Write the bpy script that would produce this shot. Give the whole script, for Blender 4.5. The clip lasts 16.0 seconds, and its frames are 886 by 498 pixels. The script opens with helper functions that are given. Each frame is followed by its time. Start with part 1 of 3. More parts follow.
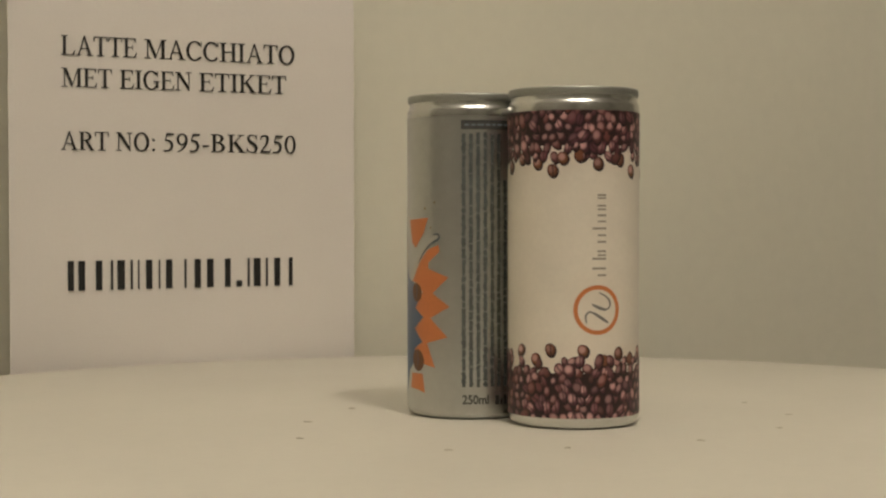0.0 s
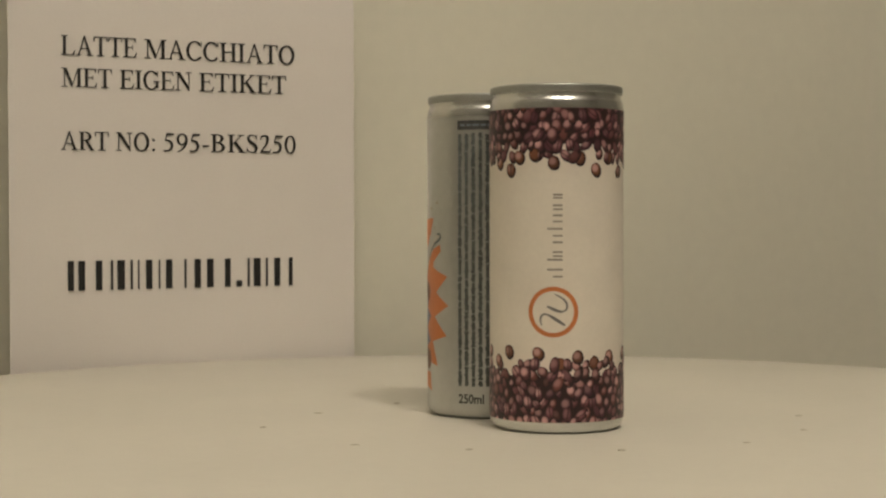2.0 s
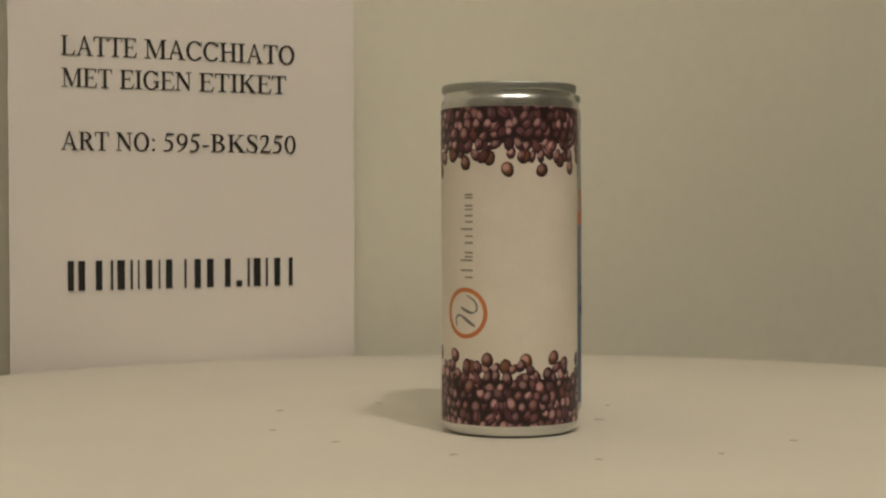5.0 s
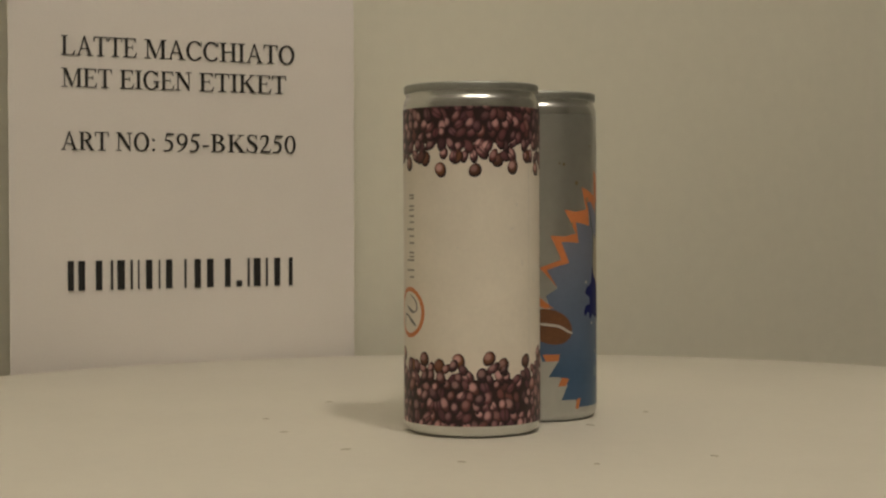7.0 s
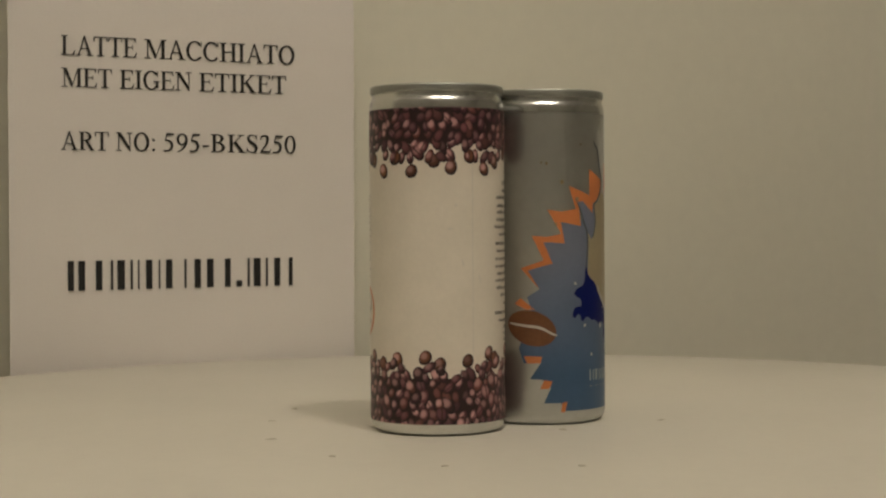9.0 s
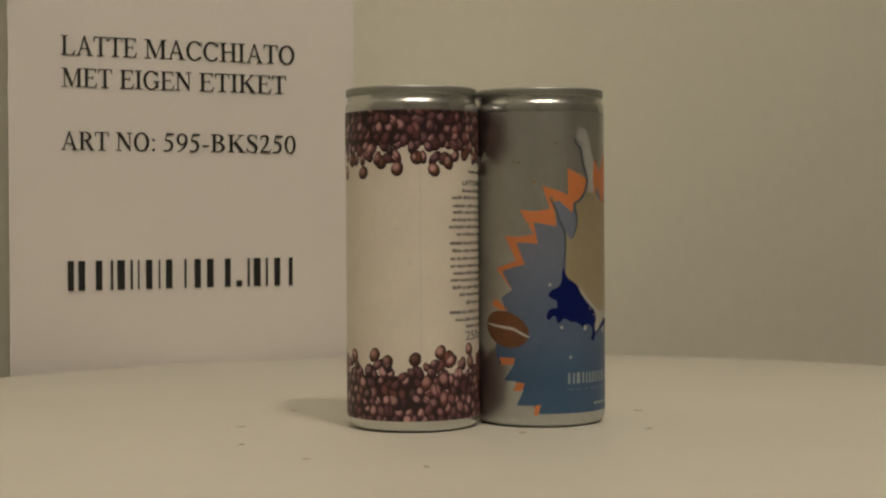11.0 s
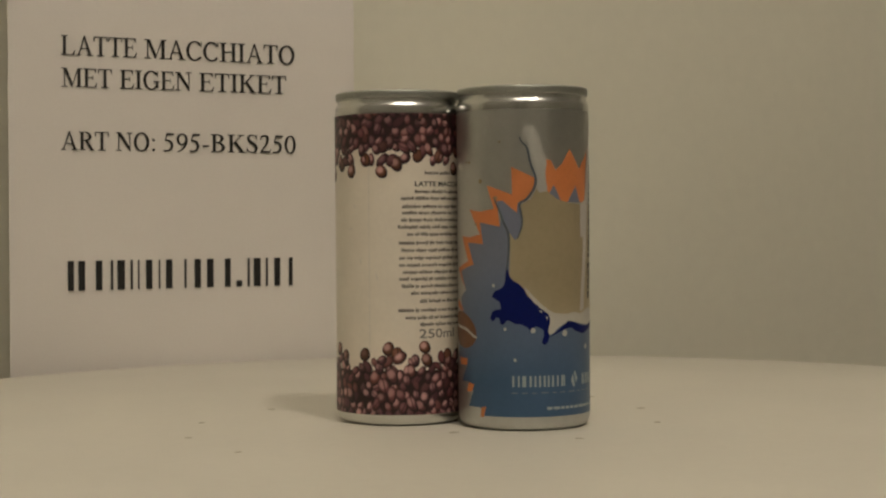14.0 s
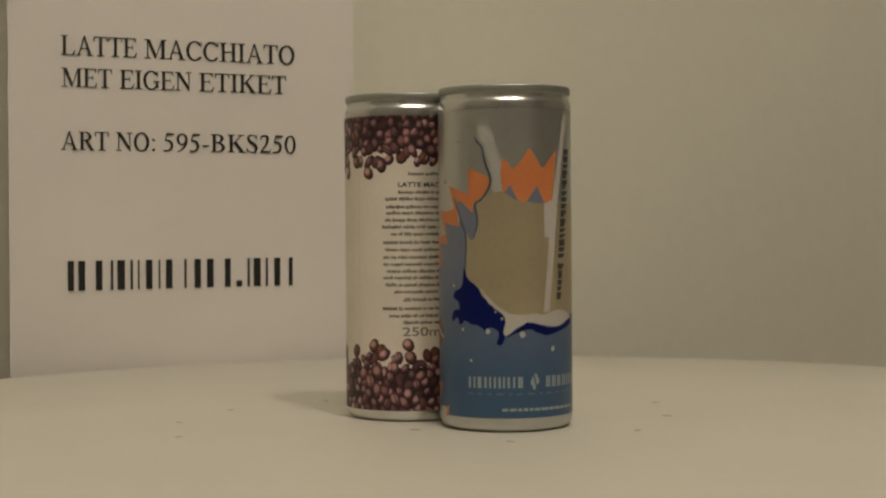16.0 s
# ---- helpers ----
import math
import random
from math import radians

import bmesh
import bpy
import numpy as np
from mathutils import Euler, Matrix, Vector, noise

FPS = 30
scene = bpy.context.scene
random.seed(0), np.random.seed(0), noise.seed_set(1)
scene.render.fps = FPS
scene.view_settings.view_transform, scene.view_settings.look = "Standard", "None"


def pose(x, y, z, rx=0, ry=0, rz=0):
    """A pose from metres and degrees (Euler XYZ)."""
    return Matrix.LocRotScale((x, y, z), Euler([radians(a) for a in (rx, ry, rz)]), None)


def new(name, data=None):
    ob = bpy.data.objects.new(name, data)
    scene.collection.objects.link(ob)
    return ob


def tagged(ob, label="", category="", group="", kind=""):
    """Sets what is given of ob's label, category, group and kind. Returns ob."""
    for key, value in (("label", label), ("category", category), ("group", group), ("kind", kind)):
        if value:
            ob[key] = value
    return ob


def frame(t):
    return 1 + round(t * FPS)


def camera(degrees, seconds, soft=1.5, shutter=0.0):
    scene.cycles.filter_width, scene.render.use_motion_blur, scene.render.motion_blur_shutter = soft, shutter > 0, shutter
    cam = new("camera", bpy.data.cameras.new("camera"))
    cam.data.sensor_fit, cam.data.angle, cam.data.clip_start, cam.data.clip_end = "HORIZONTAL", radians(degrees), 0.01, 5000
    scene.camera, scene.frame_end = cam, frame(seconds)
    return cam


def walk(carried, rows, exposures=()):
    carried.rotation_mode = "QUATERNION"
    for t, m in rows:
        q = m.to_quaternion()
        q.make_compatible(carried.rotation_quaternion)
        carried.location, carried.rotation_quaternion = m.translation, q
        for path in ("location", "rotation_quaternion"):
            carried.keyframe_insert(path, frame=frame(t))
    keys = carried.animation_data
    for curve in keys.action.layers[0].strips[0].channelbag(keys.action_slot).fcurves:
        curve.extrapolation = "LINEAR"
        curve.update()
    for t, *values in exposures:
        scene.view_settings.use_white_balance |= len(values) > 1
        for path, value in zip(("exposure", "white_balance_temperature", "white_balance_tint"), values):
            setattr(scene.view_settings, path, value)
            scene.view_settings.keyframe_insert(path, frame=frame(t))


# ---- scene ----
TOP = 0.75            # height of the table top

cam = camera(31.09, 16.0, soft=2.3)
STAND = pose(-0.01872, -0.65903, TOP + 0.0806, 90 - 0.886) @ pose(0, 0, 0, 0, 0, -0.24)
walk(cam, [(0.0, STAND), (16.0, STAND)], [(0.0, -0.03), (4.0, -0.02), (6.4, -0.27), (16.0, -0.29)])

# ---- light: a warm two-bulb ceiling light above and behind the camera ----
world = bpy.data.worlds.new("room_air")
scene.world = world
world.use_nodes = True
world.node_tree.nodes["Background"].inputs[0].default_value = (0.9, 0.75, 0.55, 1)
world.node_tree.nodes["Background"].inputs[1].default_value = 0.02


def bulb(x, y, z, watts):
    lamp = bpy.data.lights.new("ceiling_bulb", "POINT")
    lamp.energy, lamp.color, lamp.shadow_soft_size = watts, (1.0, 0.888, 0.735), 0.068
    ob = new("ceiling_bulb", lamp)
    ob.location = (x, y, z)
    return ob


bulb(0.40, -0.86, 2.39, 28.4)
bulb(-0.05, -0.93, 2.39, 15.6)


# ---- materials ----
def mat(name, color, rough=0.5, metal=0.0, grain=0.0, grain_scale=400.0, stain=0.0, stain_scale=12.0, bump=0.0, bump_scale=600.0,
        island=0.0, tint=None, coat=0.0, stretch=(1, 1, 1), spec=0.5):
    m = bpy.data.materials.new(name)
    m.use_nodes = True
    nt = m.node_tree
    bsdf = nt.nodes["Principled BSDF"]
    bsdf.inputs["Roughness"].default_value = rough
    bsdf.inputs["Metallic"].default_value = metal
    bsdf.inputs["Coat Weight"].default_value = coat
    bsdf.inputs["Specular IOR Level"].default_value = spec
    tex = nt.nodes.new("ShaderNodeTexCoord")
    mapping = nt.nodes.new("ShaderNodeMapping")
    mapping.inputs["Scale"].default_value = stretch
    nt.links.new(tex.outputs["Object"], mapping.inputs["Vector"])
    last = None

    def noise_tex(scale, detail=4.0):
        n = nt.nodes.new("ShaderNodeTexNoise")
        n.inputs["Scale"].default_value, n.inputs["Detail"].default_value = scale, detail
        nt.links.new(mapping.outputs[0], n.inputs["Vector"])
        return n.outputs["Fac"]

    rgb = nt.nodes.new("ShaderNodeRGB")
    rgb.outputs[0].default_value = (*color, 1)
    last = rgb.outputs[0]
    if island:
        geo = nt.nodes.new("ShaderNodeNewGeometry")
        mix = nt.nodes.new("ShaderNodeMix")
        mix.data_type = "RGBA"
        mix.inputs["B"].default_value = (*(tint or color), 1)
        nt.links.new(last, mix.inputs["A"])
        mul = nt.nodes.new("ShaderNodeMath")
        mul.operation = "MULTIPLY"
        mul.inputs[1].default_value = island
        nt.links.new(geo.outputs["Random Per Island"], mul.inputs[0])
        nt.links.new(mul.outputs[0], mix.inputs["Factor"])
        last = mix.outputs["Result"]
    for amount, scale in ((grain, grain_scale), (stain, stain_scale)):
        if amount:
            ramp = nt.nodes.new("ShaderNodeMapRange")
            ramp.inputs["From Min"].default_value, ramp.inputs["From Max"].default_value = 0.3, 0.7
            ramp.inputs["To Min"].default_value, ramp.inputs["To Max"].default_value = 1 - amount, 1 + amount
            nt.links.new(noise_tex(scale), ramp.inputs["Value"])
            mul = nt.nodes.new("ShaderNodeVectorMath")
            mul.operation = "SCALE"
            nt.links.new(last, mul.inputs[0])
            nt.links.new(ramp.outputs[0], mul.inputs["Scale"])
            last = mul.outputs[0]
    nt.links.new(last, bsdf.inputs["Base Color"])
    if bump:
        b = nt.nodes.new("ShaderNodeBump")
        b.inputs["Strength"].default_value, b.inputs["Distance"].default_value = bump, 0.0005
        nt.links.new(noise_tex(bump_scale), b.inputs["Height"])
        nt.links.new(b.outputs[0], bsdf.inputs["Normal"])
    return m


WALL = mat("wall_paint", (0.785, 0.765, 0.645), 0.85, grain=0.015, grain_scale=90, stain=0.03, stain_scale=3, bump=0.25, bump_scale=350)
# unseen room surfaces, their tones set for bounce light and can reflections
ROOM = mat("unseen_room_paint", (0.38, 0.37, 0.33), 0.9, stain=0.05, stain_scale=2)
CEILING = mat("unseen_ceiling_paint", (0.74, 0.73, 0.70), 0.9, stain=0.02, stain_scale=2)
FLOOR = mat("unseen_floor", (0.12, 0.085, 0.055), 0.5, stain=0.2, stain_scale=6)
LACQUER = mat("white_lacquer", (0.615, 0.588, 0.515), 0.50, grain=0.012, grain_scale=160, stain=0.03, stain_scale=9, bump=0.06, bump_scale=220)
SPECK = mat("dirt_speck", (0.42, 0.385, 0.31), 0.8, grain=0.3, grain_scale=900)
PAPER = mat("printer_paper", (0.775, 0.735, 0.695), 0.8, grain=0.012, grain_scale=700, stain=0.015, stain_scale=14, bump=0.1, bump_scale=900)
TONER = mat("black_toner", (0.010, 0.010, 0.010), 0.55, grain=0.2, grain_scale=900)
ALUMINIUM = mat("bare_aluminium", (0.66, 0.66, 0.63), 0.25, 1.0, grain=0.04, grain_scale=300, stain=0.04, stain_scale=40, bump=0.04, bump_scale=500, stretch=(1, 1, 6))

NECK = mat("satin_neck", (0.61, 0.61, 0.59), 0.25, 1.0, grain=0.03, grain_scale=300, bump=0.03, bump_scale=500)
RIM = mat("rim_aluminium", (0.41, 0.42, 0.39), 0.52, 1.0, grain=0.04, grain_scale=300, bump=0.03, bump_scale=500)
SILVER = mat("silver_can_coating", (0.55, 0.555, 0.535), 0.38, 1.0, coat=0.35, grain=0.03, grain_scale=300, stain=0.04, stain_scale=40, bump=0.03, bump_scale=700)
LABEL = mat("cream_label_paper", (0.74, 0.682, 0.59), 0.45, grain=0.02, grain_scale=500, stain=0.045, stain_scale=48, bump=0.05, bump_scale=300)
SEAM = mat("label_seam_paper", (0.66, 0.62, 0.56), 0.5, grain=0.05, grain_scale=500)
BEAN_GROUND = mat("dark_bean_print", (0.022, 0.008, 0.008), 0.45, grain=0.2, grain_scale=500)
ORANGE = mat("orange_ink", (0.60, 0.20, 0.065), 0.42, grain=0.04, grain_scale=600, stain=0.05, stain_scale=60)
NAME_INK = mat("name_ink", (0.31, 0.275, 0.23), 0.5, grain=0.15, grain_scale=900)
GREY_INK = mat("grey_ink", (0.19, 0.18, 0.168), 0.5, grain=0.15, grain_scale=900)
LABEL_INK = mat("label_print_ink", (0.105, 0.09, 0.08), 0.5, grain=0.2, grain_scale=1500)
PANEL_INK = mat("panel_print_ink", (0.085, 0.098, 0.098), 0.45, grain=0.25, grain_scale=900, stain=0.15, stain_scale=150)
SMALL_INK = mat("small_print_ink", (0.045, 0.045, 0.042), 0.5, grain=0.2, grain_scale=1500)
FAINT_INK = mat("faint_ink", (0.20, 0.23, 0.26), 0.5, grain=0.15, grain_scale=1500)
PALE_INK = mat("pale_ink", (0.33, 0.38, 0.40), 0.45, grain=0.08, grain_scale=900)
BLUE = mat("blue_ink", (0.050, 0.107, 0.205), 0.38, 0.25, grain=0.03, grain_scale=500, stain=0.05, stain_scale=50)
# the blue print fades from a deep tone at the can's foot to a greyer one above
ramp_nodes = BLUE.node_tree
fade_up = ramp_nodes.nodes.new("ShaderNodeMapRange")
fade_up.inputs["From Min"].default_value, fade_up.inputs["From Max"].default_value = 0.020, 0.070
place = ramp_nodes.nodes.new("ShaderNodeTexCoord")
split = ramp_nodes.nodes.new("ShaderNodeSeparateXYZ")
two_tone = ramp_nodes.nodes.new("ShaderNodeMix")
two_tone.data_type = "RGBA"
two_tone.inputs["B"].default_value = (0.185, 0.21, 0.285, 1)
ramp_nodes.links.new(place.outputs["Object"], split.inputs[0])
ramp_nodes.links.new(split.outputs["Z"], fade_up.inputs["Value"])
ramp_nodes.links.new(fade_up.outputs[0], two_tone.inputs["Factor"])
first_ink = [n for n in ramp_nodes.nodes if n.type == "RGB"][0]
for link in list(first_ink.outputs[0].links):
    target = link.to_socket
    ramp_nodes.links.new(two_tone.outputs["Result"], target)
ramp_nodes.links.new(first_ink.outputs[0], two_tone.inputs["A"])
BLUE_LIGHT = mat("light_blue_ink", (0.20, 0.225, 0.31), 0.38, 0.25, grain=0.03, grain_scale=500)
NAVY = mat("navy_ink", (0.001, 0.0065, 0.092), 0.5, spec=0.15, grain=0.06, grain_scale=500)
LATTE = mat("latte_ink", (0.46, 0.39, 0.255), 0.36, 0.5, grain=0.03, grain_scale=500, stain=0.05, stain_scale=45)
MILK = mat("milk_ink", (0.53, 0.51, 0.455), 0.42, 0.1, grain=0.03, grain_scale=500)
MILK_THIN = mat("thin_milk_ink", (0.53, 0.525, 0.495), 0.4, 0.4, grain=0.03, grain_scale=500)
PALE_PINK = mat("straw_ink", (0.56, 0.52, 0.48), 0.42, 0.1, grain=0.03, grain_scale=500)
OUTLINE = mat("outline_ink", (0.075, 0.095, 0.115), 0.45, grain=0.1, grain_scale=900)
OCHRE = mat("ochre_ink", (0.32, 0.25, 0.14), 0.45, grain=0.1, grain_scale=900)
BROWN = mat("brown_ink", (0.15, 0.058, 0.022), 0.42, grain=0.1, grain_scale=600, stain=0.1, stain_scale=120)


# ---- mesh helpers ----
from mathutils.geometry import tessellate_polygon


def part(name, bm, material, parent=None, label=""):
    me = bpy.data.meshes.new(name)
    bm.to_mesh(me)
    bm.free()
    me.materials.append(material)
    ob = new(name, me)
    if parent is not None:
        ob.parent = parent
    if label:
        ob["label"] = label
    return ob


def smooth(bm):
    for f in bm.faces:
        f.smooth = True
    return bm


def box_bm(x0, y0, z0, x1, y1, z1):
    bm = bmesh.new()
    bmesh.ops.create_cube(bm, size=1)
    bmesh.ops.transform(bm, verts=bm.verts, matrix=Matrix.LocRotScale(((x0 + x1) / 2, (y0 + y1) / 2, (z0 + z1) / 2), None, (x1 - x0, y1 - y0, z1 - z0)))
    return bm


def lathe_bm(profile, n=128):
    """Turns (radius, height) pairs round the z axis."""
    bm = bmesh.new()
    rings = []
    for r, z in profile:
        if r < 1e-6:
            rings.append([bm.verts.new((0, 0, z))])
        else:
            rings.append([bm.verts.new((r * math.cos(2 * math.pi * i / n), r * math.sin(2 * math.pi * i / n), z)) for i in range(n)])
    for a, b in zip(rings, rings[1:]):
        for i in range(n):
            j = (i + 1) % n
            if len(a) == 1:
                bm.faces.new((a[0], b[j], b[i]))
            elif len(b) == 1:
                bm.faces.new((a[i], a[j], b[0]))
            else:
                bm.faces.new((a[i], a[j], b[j], b[i]))
    bmesh.ops.recalc_face_normals(bm, faces=bm.faces)
    return smooth(bm)


# ---- the room, square to the wall behind the table ----
WALL_YAW = 27.29
ROOM_FRAME = pose(0, 0, 0, 0, 0, WALL_YAW)
WALL_Y = 0.355


def room():
    # all but wall_north are out of view, added to shape the bounce light
    for name, size, material in (
            ("floor", (-1.7, -2.7, -0.1, 2.1, WALL_Y, 0.0), FLOOR),
            ("ceiling", (-1.7, -2.7, 2.5, 2.1, WALL_Y, 2.6), CEILING),
            ("wall_north", (-1.8, WALL_Y, -0.1, 2.2, WALL_Y + 0.12, 2.6), WALL),
            ("wall_south", (-1.8, -2.8, -0.1, 2.2, -2.7, 2.6), ROOM),
            ("wall_west", (-1.8, -2.7, -0.1, -1.7, WALL_Y, 2.6), ROOM),
            ("wall_east", (2.1, -2.7, -0.1, 2.2, WALL_Y, 2.6), ROOM)):
        ob = part(name, box_bm(*size), material)
        ob.matrix_world = ROOM_FRAME
        tagged(ob, {"wall_north": "cream painted plaster wall behind the round table", "floor": "unseen dark floor below the table, added to dim the bounce light",
                    "ceiling": "unseen off-white ceiling, added to bounce lamp light"}.get(name, "unseen grey-beige room wall, added to set bounce light and reflections"), name.split("_")[0], kind="structure")


room()


# ---- the turning table top ----
def table():
    t = tagged(new("turntable"), "round white lacquered turntable top with small dirt specks", "turntable")
    r = 0.3199
    part("disc", lathe_bm([(0, -0.022), (r - 0.004, -0.022), (r - 0.001, -0.0205), (r, -0.018), (r, -0.003), (r - 0.0008, -0.0009), (r - 0.003, 0), (0.2, 0), (0.1, 0), (0, 0)], 256), LACQUER, t)
    part("pedestal", lathe_bm([(0, -0.70), (0.05, -0.70), (0.05, -0.0225), (0, -0.0225)], 48), ALUMINIUM, t)
    part("foot", lathe_bm([(0, -TOP + 0.001), (0.22, -TOP + 0.001), (0.22, -TOP + 0.012), (0.06, -0.70), (0, -0.70)], 64), ALUMINIUM, t)
    for i, (x, y) in enumerate(((-74, -10), (-73, -60), (114, -31), (127, 13), (26, -86), (-17, -91), (77, -67), (117, 58), (-10, 70), (-59, 37), (28, 36))):
        bm = bmesh.new()
        bmesh.ops.create_icosphere(bm, subdivisions=2, radius=1)
        k = 0.0010 + 0.0006 * random.random()
        for v in bm.verts:
            n = 1 + 0.5 * noise.noise(v.co * 1.7 + Vector((i * 3.1, 0, 0)))
            v.co = (v.co.x * k * n * 1.5, v.co.y * k * n, max(v.co.z, 0) * 0.00025 + 0.00001)
        sp = part("dirt_speck", smooth(bm), SPECK, t)
        sp.location, sp.rotation_euler = (x / 1000, y / 1000, 0), (0, 0, i * 1.9)
    return t


turntable = table()


# ---- the paper sign ----
SIGN_FRAME = pose(-0.26044, 0.22851, TOP) @ Matrix.Rotation(0.47628, 4, "Z") @ Matrix.Rotation(0.0135, 4, "X") @ Matrix.Rotation(-0.0025, 4, "Y")


def text_bm(words, width, cap, bold=0.0):
    """Letters in the x-z plane, facing -y, their baseline's start at the origin, fitted to a width and a capital height."""
    cu = bpy.data.curves.new("letters", "FONT")
    cu.body, cu.offset, cu.resolution_u = words, bold, 4
    ob = bpy.data.objects.new("letters", cu)
    scene.collection.objects.link(ob)
    me = bpy.data.meshes.new_from_object(ob.evaluated_get(bpy.context.evaluated_depsgraph_get()))
    bpy.data.objects.remove(ob)
    bm = bmesh.new()
    bm.from_mesh(me)
    bpy.data.meshes.remove(me)
    xs, ys = [v.co.x for v in bm.verts], [v.co.y for v in bm.verts]
    x0, y0, sx, sy = min(xs), min(0, 0), width / (max(xs) - min(xs)), cap / max(ys)
    for v in bm.verts:
        v.co = ((v.co.x - x0) * sx, 0, v.co.y * sy)
    return bm


def quad(bm, x0, z0, x1, z1, y=-0.0009):
    """A flat bar in the x-z plane, in millimetres."""
    bm.faces.new([bm.verts.new((px / 1000, y, pz / 1000)) for px, pz in ((x0, z0), (x1, z0), (x1, z1), (x0, z1))])


# advance width of each character on the sign, in ems
ADVANCE = {"L": 0.611, "A": 0.722, "T": 0.611, "E": 0.611, "M": 0.889, "C": 0.667, "H": 0.722, "I": 0.333, "O": 0.722, "G": 0.722, "N": 0.722,
           "K": 0.722, "R": 0.667, "B": 0.667, "S": 0.556, "-": 0.333, ":": 0.278, "0": 0.5, "2": 0.5, "5": 0.5, "9": 0.5}
CAP, THICK, THIN, FOOT = 0.662, 0.118, 0.048, 0.036      # capital height, stem, hairline and serif, in ems


class Glyph:
    """One printed character with thick stems, hairlines and serifs, as flat shapes in ems."""

    def __init__(self):
        self.shapes = []

    def box(self, x0, x1, y0, y1):
        self.shapes.append([(x0, y0), (x1, y0), (x1, y1), (x0, y1)])

    def poly(self, *pts):
        self.shapes.append(list(pts))

    def stem(self, x, wide=THICK, low=(), high=()):
        """An upright with a serif at its foot and head, each given by its two ends."""
        self.box(x, x + wide, 0, CAP)
        for ends, y in ((low, 0), (high, CAP - FOOT)):
            if ends:
                self.box(ends[0], ends[1], y, y + FOOT)

    def ring(self, cx, cy, rx, ry, thick=THICK, thin=THIN, start=0, end=360):
        """A bowl: thick at its sides, thin above and below."""
        n = 28
        edge = []
        for i in range(n + 1):
            w = radians(start + (end - start) * i / n)
            c, q = math.cos(w), math.sin(w)
            edge.append(((cx + rx * c, cy + ry * q), (cx + (rx - thick) * c, cy + (ry - thin) * q)))
        for (p, q), (u, v) in zip(edge, edge[1:]):
            self.shapes.append([p, u, v, q])

    def stroke(self, *pts):
        """A curved pen stroke through (x, y, width)."""
        line = [Vector(p) for p in pts]
        for _ in range(2):
            line = [line[0]] + [m for p, q in zip(line, line[1:]) for m in (p * 0.75 + q * 0.25, p * 0.25 + q * 0.75)] + [line[-1]]
        sides = []
        for i, p in enumerate(line):
            d = (line[min(i + 1, len(line) - 1)] - line[max(i - 1, 0)]).to_2d().normalized() * p.z / 2
            sides.append(((p.x - d.y, p.y + d.x), (p.x + d.y, p.y - d.x)))
        for (p, q), (u, v) in zip(sides, sides[1:]):
            self.shapes.append([p, u, v, q])


